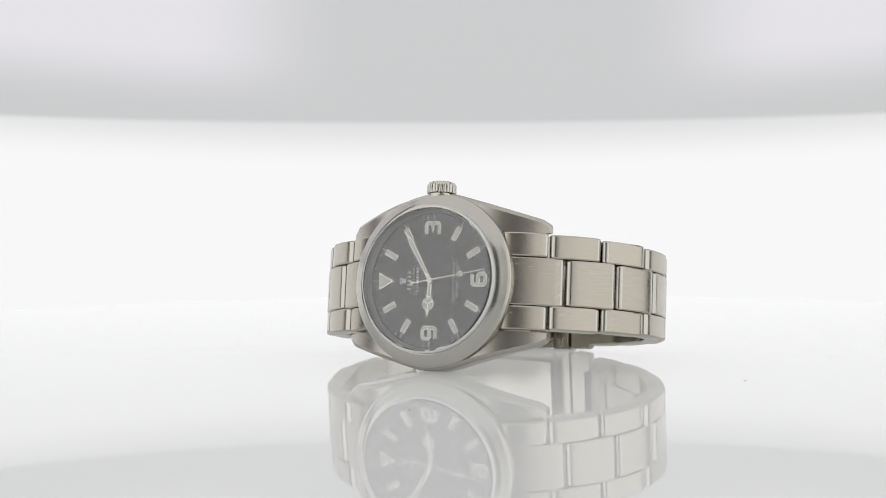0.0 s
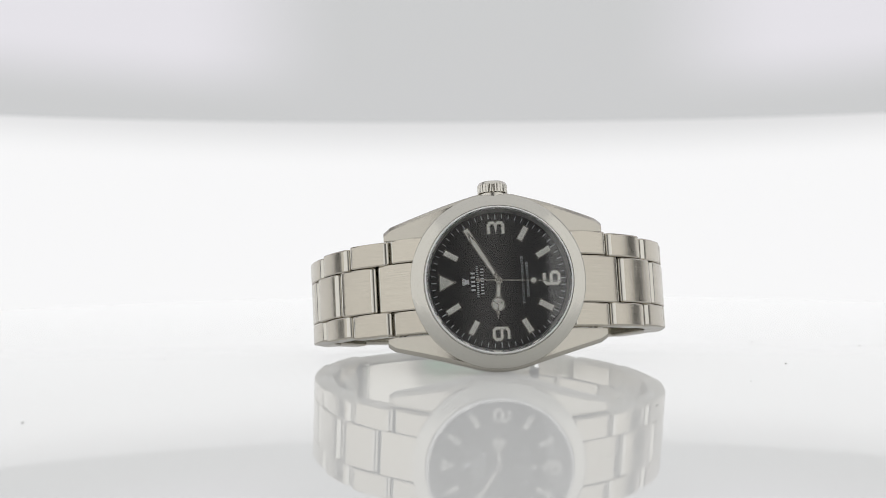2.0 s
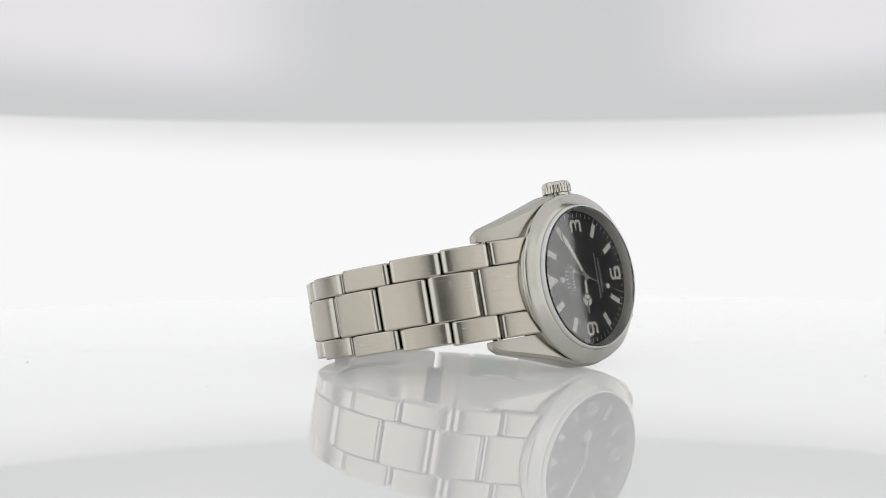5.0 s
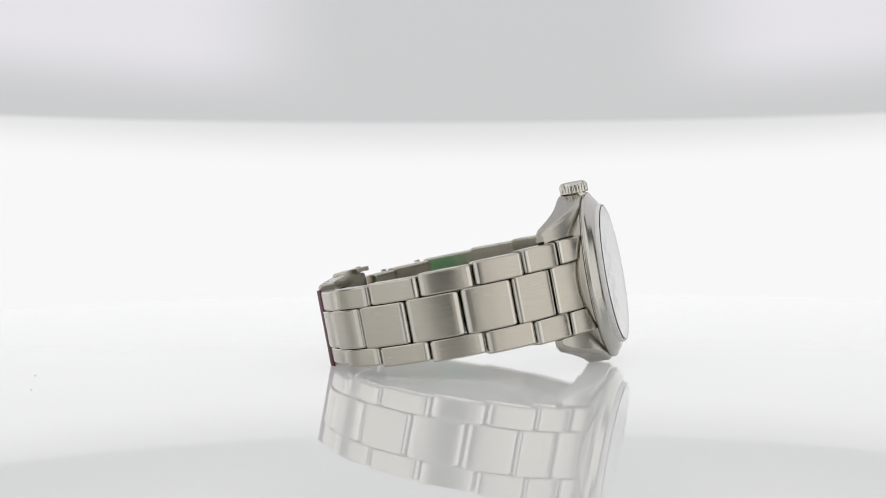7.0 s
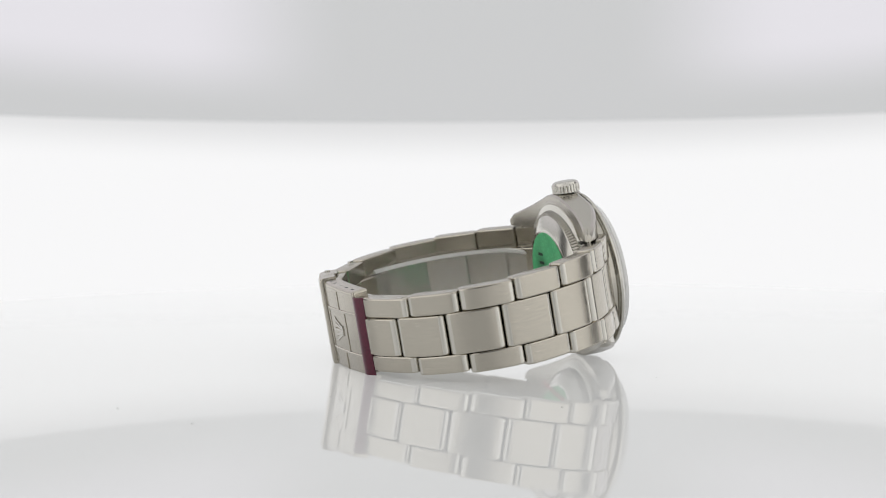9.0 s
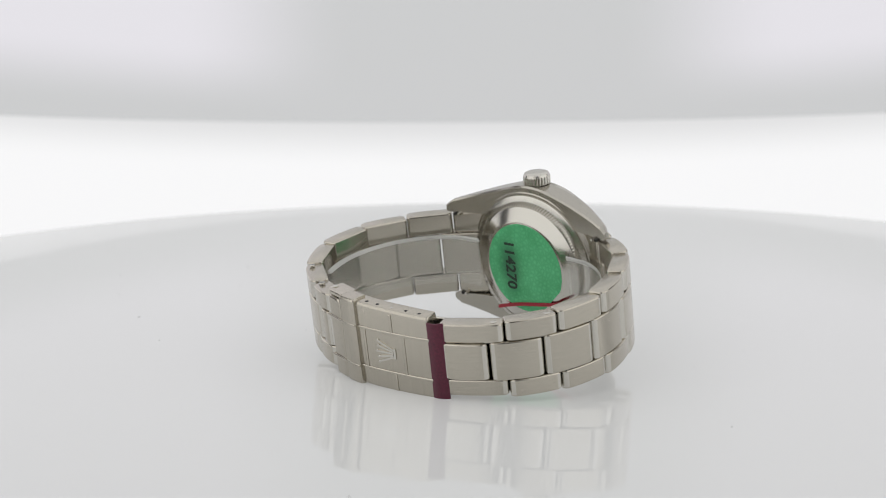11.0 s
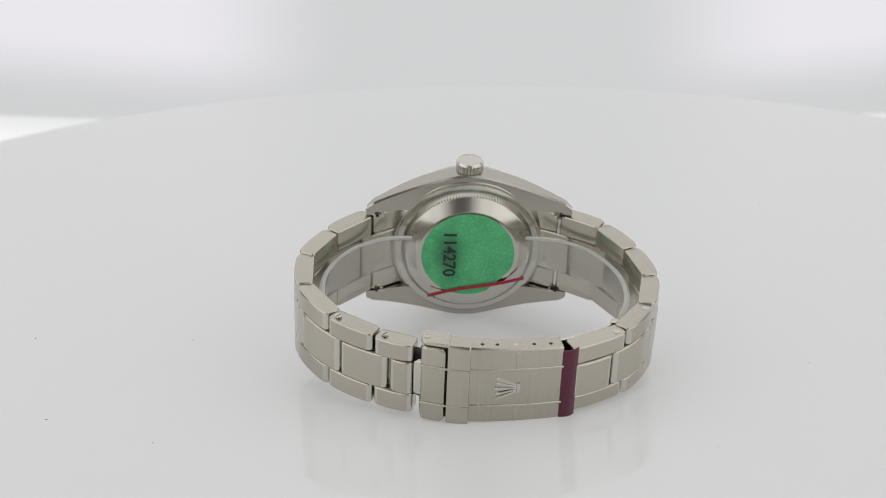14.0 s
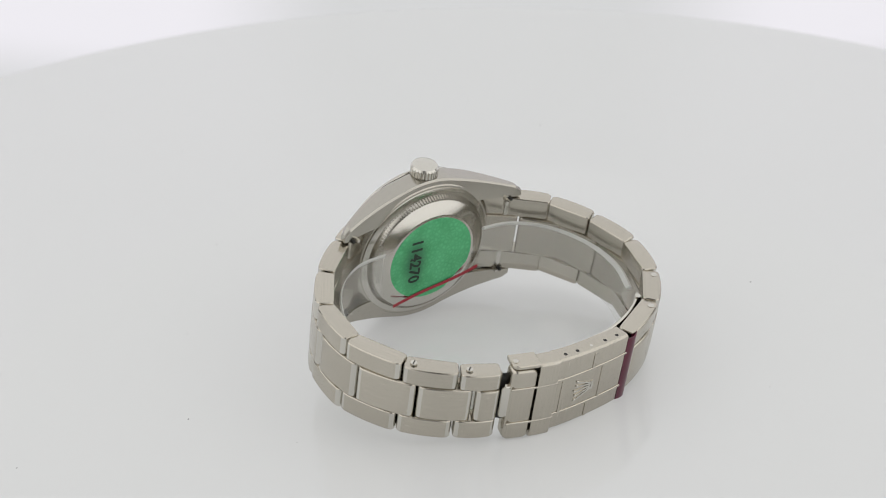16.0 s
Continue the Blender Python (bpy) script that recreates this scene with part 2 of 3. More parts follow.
def lettering(text, size, name, box=None, bold=0.0):
    """Flat letters as a mesh in millimetres, centred."""
    cu = bpy.data.curves.new(name, "FONT")
    cu.body, cu.size, cu.align_x, cu.align_y = text, size * MM, "CENTER", "CENTER"
    cu.resolution_u = 3
    cu.offset = bold * MM
    ob = new(name, cu)
    dg = bpy.context.evaluated_depsgraph_get()
    me = bpy.data.meshes.new_from_object(ob.evaluated_get(dg))
    me.materials.clear()
    xs, ys = [v.co.x for v in me.vertices], [v.co.y for v in me.vertices]
    mid = Vector(((max(xs) + min(xs)) / 2, (max(ys) + min(ys)) / 2, 0))
    for v in me.vertices:
        v.co -= mid
        if box:
            v.co.x *= box[0] * MM / (max(xs) - min(xs))
            v.co.y *= box[1] * MM / (max(ys) - min(ys))
    bpy.data.objects.remove(ob)
    bpy.data.curves.remove(cu)
    return me


# ---- the turntable ----
def turntable():
    table = tagged(new("turntable"), "round glossy white acrylic turntable disc on a spindle", "turntable")
    bm = bmesh.new()
    lathe(bm, [(0, 0), (120, 0), (214.0, 0), (215.6, 0), (216.4, -0.5), (216.6, -1.2), (216.6, -4.8), (215.6, -6), (0, -6)], 256)
    part("disc", bm, ACRYLIC, table, "glossy white acrylic disc with an added faint glow", smooth=5)
    bm = bmesh.new()
    lathe(bm, [(0, -6), (60, -6), (60, -14), (28, -20), (28, -690), (90, -697), (90, -700), (0, -700)], 64)
    part("spindle", bm, FLOOR, table, "grey metal spindle")
    return table


# ---- the light tent ----
def tent():
    t = tagged(new("light_tent"), "white studio light tent on the camera's swing arm", "light tent")

    def wall(name, plan, low, high, mat, label):
        bm = bmesh.new()
        rings = []
        for x, y in plan:
            k = 6.0 / math.hypot(x, y)
            rings.append([(x, y, low(x)), (x, y, high(x)), (x * (1 + k), y * (1 + k), high(x)), (x * (1 + k), y * (1 + k), low(x))])
        loft(bm, rings)
        return part(name, bm, mat, t, label)

    def arc(a0, a1, r=300.0, n=40):
        return [(r * math.sin(radians(a0 + (a1 - a0) * k / n)), r * math.cos(radians(a0 + (a1 - a0) * k / n))) for k in range(n + 1)]

    hem = lambda x: 96.8 - 0.00014 * x * x
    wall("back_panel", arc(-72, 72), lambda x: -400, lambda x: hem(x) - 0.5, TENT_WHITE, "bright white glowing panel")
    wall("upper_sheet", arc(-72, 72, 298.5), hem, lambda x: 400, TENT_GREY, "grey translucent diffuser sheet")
    for s in (-1, 1):
        wall("side_panel", arc(s * 84, s * 90, n=8) + [(s * 300, -100 * k) for k in range(1, 6)], lambda x: -400, lambda x: 400, TENT_SIDE, "white glowing side panel")
        # unseen black strip, added to put dark bands in the steel's reflections
        wall("unseen_dark_strip", arc(s * 72, s * 84, 301, 6), lambda x: -400, lambda x: 400, SLOT, "unseen black strip added for the steel to reflect")
        wall("front_cloth", [(s * 300, -506), (s * 175, -560)], lambda x: -400, lambda x: 400, TENT_FRONT, "pale glowing front cloth")
        # dim glow added out of view, softens the slot's edge reflected in the dial
        wall("dim_glow_strip", [(s * 174.5, -560), (s * 104, -561)], lambda x: -400, lambda x: 400, TENT_DIM, "unseen dim glowing strip added beside the slot")
    wall("slot", [(-103.5, -562), (103.5, -562)], lambda x: -400, lambda x: 400, SLOT_GLOW, "unseen black backing behind the lens with added glow bands")
    bm = bmesh.new()
    loft(bm, [[(-310, -570, z), (310, -570, z), (310, 310, z), (-310, 310, z)] for z in (400, 406)])
    part("top_panel", bm, TENT_TOP, t, "white glowing roof panel")
    return t


def floor():
    bm = bmesh.new()
    loft(bm, [[(-3000, -3000, z), (3000, -3000, z), (3000, 3000, z), (-3000, 3000, z)] for z in (-760, -700)])
    tagged(part("floor", bm, FLOOR, None), "plain grey studio floor", "floor", kind="structure")


# ---- the watch: u to the crown, v to twelve, w out of the dial ----
SET = Matrix(((-0.0267, -0.9970, -0.0725, -0.00011), (0.1786, 0.0666, -0.9817, -0.02668), (0.9836, -0.0392, 0.1763, 0.01902), (0, 0, 0, 1)))
_q = SET.to_quaternion().to_matrix().to_4x4()
_q.translation = SET.translation
SET = _q

LOOP = [(14.0, -0.9), (18.3, -2.5), (23.4, -6.1), (30.75, -11.2), (36.3, -20.7), (39.05, -32.35), (35.95, -44.1), (28.9, -52.55), (18.15, -58.1), (6.7, -59.85), (-3.15, -60.0),
        (-12.6, -57.9), (-14.5, -56.85), (-23.5, -53.05), (-32.1, -46.05), (-37.9, -35.65), (-37.7, -23.8), (-32.75, -14.9), (-23.5, -6.1), (-18.3, -2.5), (-14.0, -0.9)]


def spline(pts, step=40):
    out = []
    for i in range(len(pts) - 1):
        p = [Vector(pts[max(0, min(len(pts) - 1, i + k))]) for k in (-1, 0, 1, 2)]
        for j in range(step):
            x = j / step
            out.append(0.5 * ((2 * p[1]) + (p[2] - p[0]) * x + (2 * p[0] - 5 * p[1] + 4 * p[2] - p[3]) * x * x + (3 * p[1] - p[0] - 3 * p[2] + p[3]) * x ** 3))
    out.append(Vector(pts[-1]))
    return out


TRACK = spline(LOOP)
RUN = [0.0]
for _a, _b in zip(TRACK, TRACK[1:]):
    RUN.append(RUN[-1] + (_b - _a).length)
KNOT = [RUN[min(40 * i, len(RUN) - 1)] for i in range(len(LOOP))]


def along(s):
    """The point of the bracelet's outer line s millimetres from its start."""
    i = max(1, min(len(RUN) - 1, int(np.searchsorted(RUN, s))))
    x = (s - RUN[i - 1]) / (RUN[i] - RUN[i - 1])
    return TRACK[i - 1].lerp(TRACK[i], x)


def seat(s0, s1, lift=0.0):
    """The pose of a piece of the bracelet from s0 to s1: x along it, z outwards, y across."""
    a, b = along(s0), along(s1)
    mid = along((s0 + s1) / 2)
    d = (b - a).normalized()
    nrm = Vector((-d.y, d.x))
    if nrm.dot(mid - Vector((0, -30))) < 0:
        nrm = -nrm
    base = (a + b) / 2 + nrm * lift
    x, z = Vector((0, d.x, d.y)), Vector((0, nrm.x, nrm.y))
    y = z.cross(x)
    m = Matrix((x, y, z)).transposed().to_4x4()
    m.translation = Vector((0, base.x, base.y)) * MM
    return SET @ m, (b - a).length, y.x


def half_width(s):
    f = max(0.0, min(1.0, (s - KNOT[2]) / (KNOT[8] - KNOT[2])))
    g = max(0.0, min(1.0, (KNOT[18] - s) / (KNOT[18] - KNOT[11])))
    return 9.9 - 2.1 * min(f, g)


def block(length, y0, y1, thick, bulge=0.55, edge=0.34, nose=0.95):
    """One rounded piece of a link."""
    bm = bmesh.new()
    h = length / 2
    prof = []
    for k in range(9):
        x = -h + nose + (length - 2 * nose) * k / 8
        prof.append((x, bulge * (1 - (x / h) ** 2) ** 0.8))
    z, r = prof[0][1], nose
    ends = []
    for k in range(6):
        a = radians(24 + 66 * k / 5)
        ends.append((h - r + r * (math.sin(a) - math.sin(radians(24))) / (1 - math.sin(radians(24))), z - r * 1.15 * (math.cos(radians(24)) - math.cos(a))))
    low = [(h - 0.1, -thick * 0.42), (h - 0.16, -thick + 0.7), (h - 0.24, -thick + 0.4), (h - 0.42, -thick + 0.14), (h - 0.75, -thick)]
    right = ends[1:] + low
    prof += right + [(-x, y) for x, y in reversed(right)]

    def shrunk(d):
        return [(x - math.copysign(min(d, abs(x)), x), z - d if z > -thick / 2 else z + d) for x, z in prof]

    rings = [[(x, y0, z) for x, z in shrunk(edge)], [(x, y0 + edge * 0.3, z) for x, z in shrunk(edge * 0.3)], [(x, y0 + edge, z) for x, z in prof],
             [(x, y1 - edge, z) for x, z in prof], [(x, y1 - edge * 0.3, z) for x, z in shrunk(edge * 0.3)], [(x, y1, z) for x, z in shrunk(edge)]]
    loft(bm, rings)
    for f in bm.faces:
        c = f.calc_center_median()
        if abs(c.x) > h - nose * 0.97 and c.z > -thick * 0.55 and y0 + edge < c.y < y1 - edge:
            f.material_index = 1
    return bm


def watch():
    inner = SET @ Matrix.Translation((0, 0, -0.6 * MM))
    w = tagged(new("wrist_watch"), "steel wrist watch with black dial lying on its side", "watch")
    # case: two flanks with lugs, and a drum between them
    bm = bmesh.new()
    lathe(bm, [(0, -1.2), (14.6, -1.2), (14.6, -0.9), (17.2, -0.9), (17.45, -1.2), (17.6, -1.6), (17.6, -6.0), (16.8, -6.6), (0, -6.6)], 96)

    def outline(v):
        v = abs(v)
        return math.sqrt(18.5 ** 2 - v * v) if v < 5.5 else 17.66 - (v - 5.5) * (17.66 - 12.7) / 17.0

    for s in (1, -1):
        rings = []
        for k in range(33):
            v = -22.8 + 45.7 * k / 32
            a = abs(v)
            tip = max(0.0, (a - 21.3) / 1.4) ** 2
            uo, ui = outline(v) - 0.5 * tip, 10.15 + 0.1 * tip
            wf = -1.1 - 6.0 * (max(0.0, a - 9.0) / 13.7) ** 1.5 - 0.25 * tip
            wb = -6.4 - 0.0106 * max(0, a - 6) ** 2 + 0.2 * tip
            e = 0.55
            rings.append([(s * ui, v, wf - 0.1), (s * (uo - e - 0.25), v, wf), (s * (uo - 0.2), v, wf - e * 0.75), (s * uo, v, wf - e * 1.6), (s * uo, v, (wf + wb) / 2),
                          (s * (uo - 0.1), v, wb + 0.4), (s * (uo - 0.5), v, wb), (s * ui, v, wb)])
        old = set(bm.faces)
        loft(bm, rings)
        for f in bm.faces:
            if f not in old and abs(f.normal.z) < 0.8 and len(f.verts) == 4:
                f.material_index = 1
    bm.normal_update()
    for f in bm.faces:
        c = f.calc_center_median()
        f.material_index = 1 if abs(f.normal.x) > 0.6 and abs(c.x) > 12 and c.z > -8.5 else 0
    part("case", bm, [SATIN_CASE, FLANK], w, "brushed steel case with four lugs", SET, 18)

    bm = bmesh.new()
    lathe(bm, [(15.15, -1.3), (17.3, -1.25), (17.3, -0.85), (17.85, -0.82), (17.98, -0.65), (17.95, -0.2), (17.8, 0.0), (17.3, 0.3), (16.3, 1.0), (15.75, 1.36), (15.4, 1.5), (15.16, 1.48), (15.12, 1.2)], 128, True)
    part("bezel", bm, BRIGHT, w, "smooth polished steel bezel", SET, 24)

    bm = bmesh.new()
    lathe(bm, [(0, 1.35), (14.78, 1.35), (14.8, 2.3), (14.5, 2.62), (0, 2.62)], 128)
    crystal = part("crystal", bm, SAPPHIRE, w, "flat clear sapphire crystal", SET, 10)
    crystal.visible_shadow = False

    bm = bmesh.new()
    lathe(bm, [(15.14, 1.0), (15.14, 2.2), (15.05, 2.4), (14.9, 2.45), (14.81, 2.38), (14.81, 1.0)], 128, True)
    part("gasket", bm, GASKET, w, "pale ring round the crystal", SET)

    bm = bmesh.new()
    lathe(bm, [(15.0, 1.3), (14.75, 1.3), (14.1, -0.6), (15.0, -0.6)], 128, True)
    part("rehaut", bm, RING, w, "polished steel inner ring", SET)

    # dial
    bm = bmesh.new()
    lathe(bm, [(0, 0), (14.2, 0), (14.2, -0.35), (0, -0.35)], 96)
    dial = part("dial", bm, BLACK_DIAL, w, "glossy black dial", inner, 10)
    bm = bmesh.new()
    for i in range(60):
        a = 2 * math.pi * i / 60
        r0, wd = (12.65, 0.2) if i % 5 == 0 else (12.9, 0.12)
        ribbon(bm, [(r0 * math.sin(a), r0 * math.cos(a)), (13.75 * math.sin(a), 13.75 * math.cos(a))], wd, 0.0, 0.02)
    tagged(part("minute_track", bm, GREY_PRINT, dial, "fine white minute ticks"), kind="stuff")
    for h in (1, 2, 4, 5, 7, 8, 10, 11):
        bm = bmesh.new()
        for wd, ln, w0, w1, k in ((1.42, 3.3, 0, 0.32, 0), (1.0, 2.9, 0.3, 0.4, 1)):
            slab(bm, [(-wd / 2, -ln / 2), (wd / 2, -ln / 2), (wd / 2, ln / 2), (-wd / 2, ln / 2)], w0, w1, 0.06, k)
        a = radians(30 * h)
        part("hour_marker", bm, [POLISHED, LUME], dial, "", Matrix.Rotation(-a, 4, "Z") @ Matrix.Translation((0, 10.93 * MM, 0)))
    bm = bmesh.new()
    slab(bm, [(-1.95, 12.2), (0, 8.45), (1.95, 12.2)], 0, 0.32, 0.06, 0)
    slab(bm, [(-1.5, 11.95), (0, 9.1), (1.5, 11.95)], 0.3, 0.4, 0.04, 1)
    part("triangle_marker", bm, [POLISHED, LUME], dial, "cream triangle marker at twelve")
    three = [(-1.15, 1.45), (0.65, 1.5), (1.1, 1.2), (1.15, 0.5), (0.85, 0.05), (-0.35, 0.0)]
    strokes = {"3": ([three + [(0.85, -0.05), (1.15, -0.5), (1.1, -1.2), (0.65, -1.5), (-1.15, -1.45)]], (10.75, 0.0)),
               "6": ([[(1.1, 1.5), (-0.6, 1.5), (-1.1, 1.1), (-1.15, -1.1), (-0.7, -1.5), (0.7, -1.5), (1.15, -1.1), (1.15, -0.25), (0.75, 0.1), (-1.1, 0.1)]], (0.0, -10.9)),
               "9": ([[(-1.1, -1.5), (0.6, -1.5), (1.1, -1.1), (1.15, 1.1), (0.7, 1.5), (-0.7, 1.5), (-1.15, 1.1), (-1.15, 0.25), (-0.75, -0.1), (1.1, -0.1)]], (-10.9, 0.0))}
    for key, (lines, (cu, cv)) in strokes.items():
        bm = bmesh.new()
        for line in lines:
            pts = [(x + cu, y + cv) for x, y in line]
            ribbon(bm, pts, 0.86, 0.0, 0.3, mat=0)
            ribbon(bm, pts, 0.5, 0.28, 0.37, mat=1)
        part("numeral", bm, [POLISHED, LUME], dial, "applied cream numeral " + {"3": "three", "6": "six", "9": "nine"}[key])
    # dial print; the makers' lines are plain bars
    for v, wd, ht in ((5.2, 4.3, 0.85), (4.25, 6.6, 0.42), (3.3, 5.6, 0.62)):
        bm = bmesh.new()
        n = max(5, int(wd / (ht * 0.95)))
        for i in range(n):
            x = -wd / 2 + wd * (i + 0.5) / n
            k = wd / n * 0.2
            slab(bm, [(x - k, v - ht / 2), (x + k, v - ht / 2), (x + k, v + ht / 2), (x - k, v + ht / 2)], 0, 0.02)
        part("print_bar", bm, PRINT if ht > 0.5 else GREY_PRINT, dial, "row of small white printed bars")
    bm = bmesh.new()
    for i in range(5):
        a = radians(-32 + 16 * i)
        ribbon(bm, [(0.35 * math.sin(a) * 1.2, 6.2), (1.25 * math.sin(a), 6.2 + 1.3 * math.cos(a))], 0.2, 0, 0.05)
    ribbon(bm, [(-0.5, 6.15), (0.5, 6.15)], 0.3, 0, 0.05)
    part("emblem", bm, PRINT, dial, "small pale fan-shaped emblem")
    for text, v, size in (("SUPERLATIVE CHRONOMETER", -5.0, 0.72), ("OFFICIALLY CERTIFIED", -5.95, 0.72)):
        put("print", lettering(text, size, "print"), GREY_PRINT, dial, "small white printed words", Matrix.Translation((0, v * MM, 0.00002)))

    # hands
    def turned(deg, lift=0.0):
        return inner @ Matrix.Translation((0, 0, lift * MM)) @ Matrix.Rotation(radians(-deg), 4, "Z")

    bm = bmesh.new()
    slab(bm, [(-0.42, -0.6), (0.42, -0.6), (0.62, 3.6), (-0.62, 3.6)], 0.45, 0.6, 0.05)
    slab(bm, circle(1.42, 32, 0, 4.9), 0.45, 0.6, 0.08)
    slab(bm, [(-0.5, 6.0), (0.5, 6.0), (0.0, 8.0)], 0.45, 0.6, 0.04)
    for k in range(3):
        a0 = radians(90 + 120 * k)
        pts = [(0.12 * math.cos(a0 + radians(60)), 4.9 + 0.12 * math.sin(a0 + radians(60)))]
        pts += [(1.15 * math.cos(a0 + radians(8 + 104 * i / 8)), 4.9 + 1.15 * math.sin(a0 + radians(8 + 104 * i / 8))) for i in range(9)]
        slab(bm, pts, 0.58, 0.63, 0.0, 1)
    slab(bm, [(-0.2, 0.7), (0.2, 0.7), (0.3, 3.3), (-0.3, 3.3)], 0.58, 0.63, 0.0, 1)
    part("hour_hand", bm, [POLISHED, LUME], w, "steel hour hand with three-part luminous disc", turned(274.0))
    bm = bmesh.new()
    slab(bm, [(-0.4, -0.8), (0.4, -0.8), (0.66, 9.2), (0.12, 11.7), (-0.12, 11.7), (-0.66, 9.2)], 0.75, 0.88, 0.05)
    slab(bm, [(-0.22, 1.6), (0.22, 1.6), (0.4, 9.0), (0.0, 10.8), (-0.4, 9.0)], 0.86, 0.91, 0.0, 1)
    part("minute_hand", bm, [POLISHED, LUME], w, "steel baton minute hand with luminous centre", turned(59.5))
    bm = bmesh.new()
    slab(bm, [(-0.13, -4.2), (0.13, -4.2), (0.09, 12.6), (-0.09, 12.6)], 1.0, 1.08, 0.02)
    slab(bm, circle(0.45, 20, 0, -4.1), 1.0, 1.1, 0.04)
    slab(bm, circle(0.72, 24, 0, 0), 0.6, 1.14, 0.1)
    slab(bm, circle(0.68, 24, 0, 7.1), 1.0, 1.1, 0.04)
    slab(bm, circle(0.5, 24, 0, 7.1), 1.09, 1.13, 0.0, 1)
    second = part("second_hand", bm, [POLISHED, LUME], w, "thin steel second hand with luminous dot", turned(180))

    # crown
    bm = bmesh.new()
    n = 24
    rings = []
    for z, r, deep in ((18.0, 2.5, 0), (18.35, 2.5, 0), (18.4, 2.9, 0), (18.5, 3.1, 0.17), (20.1, 3.1, 0.17), (20.3, 2.95, 0.0), (20.68, 2.75, 0), (20.9, 2.2, 0), (20.98, 1.2, 0)):
        ring = []
        for i in range(n * 6):
            a = 2 * math.pi * i / (n * 6)
            q = r - deep * (1.3 if i % 6 == 0 else 0.3 if i % 6 in (1, 5) else 0.0)
            ring.append((z, q * math.cos(a), -2.9 + q * math.sin(a)))
        rings.append(ring)
    loft(bm, rings)
    part("crown", bm, POLISHED, w, "fluted steel winding crown", SET, 30)
    bm = bmesh.new()
    loft(bm, [[(z, r * math.cos(2 * math.pi * i / 48), -2.9 + r * math.sin(2 * math.pi * i / 48)) for i in range(48)] for z, r in ((17.0, 3.1), (18.15, 3.0), (18.2, 2.6))])
    part("crown_seat", bm, POLISHED, w, "", SET)

    # case back
    bm = bmesh.new()
    lathe(bm, [(0, -6.3), (16.5, -6.3), (16.3, -6.85), (15.4, -7.1), (14.6, -7.2), (14.2, -8.15), (13.9, -8.35), (11.2, -9.5), (10.9, -9.62), (0, -9.62)], 128)
    back = part("case_back", bm, POLISHED, w, "polished steel screw-down case back", SET)
    bm = bmesh.new()
    n = 132
    for i in range(n):
        a = 2 * math.pi * (i + 0.25) / n
        b = 2 * math.pi * (i + 0.75) / n
        loft(bm, [[(r * math.sin(x), r * math.cos(x), z) for x, r, z in ((a, 14.2, -7.1), (a, 15.05, -7.1), (a, 14.55, -8.2), (a, 14.1, -8.3))],
                  [(r * math.sin(x), r * math.cos(x), z) for x, r, z in ((b, 14.2, -7.1), (b, 15.05, -7.1), (b, 14.55, -8.2), (b, 14.1, -8.3))]])
    tagged(part("coin_edge", bm, SATIN_CASE, back, "fine fluted ring"), kind="stuff")
    bm = bmesh.new()
    edge = [(u, v) for u, v in circle(10.5, 96) if v * 0.72 - u * 0.69 < 9.9]
    slab(bm, edge, -9.7, -9.63)
    part("sticker", bm, GREEN, back, "round green sticker with a black number")
    put("sticker_number", lettering("114270", 3.0, "sticker_number", (11.2, 3.0), 0.09), BLACK_INK, back, "black printed number 114270",
        Matrix.Translation((-0.1 * MM, -4.1 * MM, -9.72 * MM)) @ Matrix.Rotation(math.pi, 4, "Y"))
    bm = bmesh.new()
    for (u0, v0), (u1, v1), wd in (((-11.2, -8.8), (-6.2, 13.0), 0.85),):
        loft(bm, [[(u0 + (u1 - u0) * k / 10 + y + 0.25 * math.sin(k * 0.63), v0 + (v1 - v0) * k / 10, -9.85 - z - 0.02 * k) for y, z in ((0, 0), (wd, 0), (wd, 0.08), (0, 0.08))] for k in range(11)])
    part("red_tape", bm, RED, back, "thin red edge of a clear protective foil")
    return w, second, turned


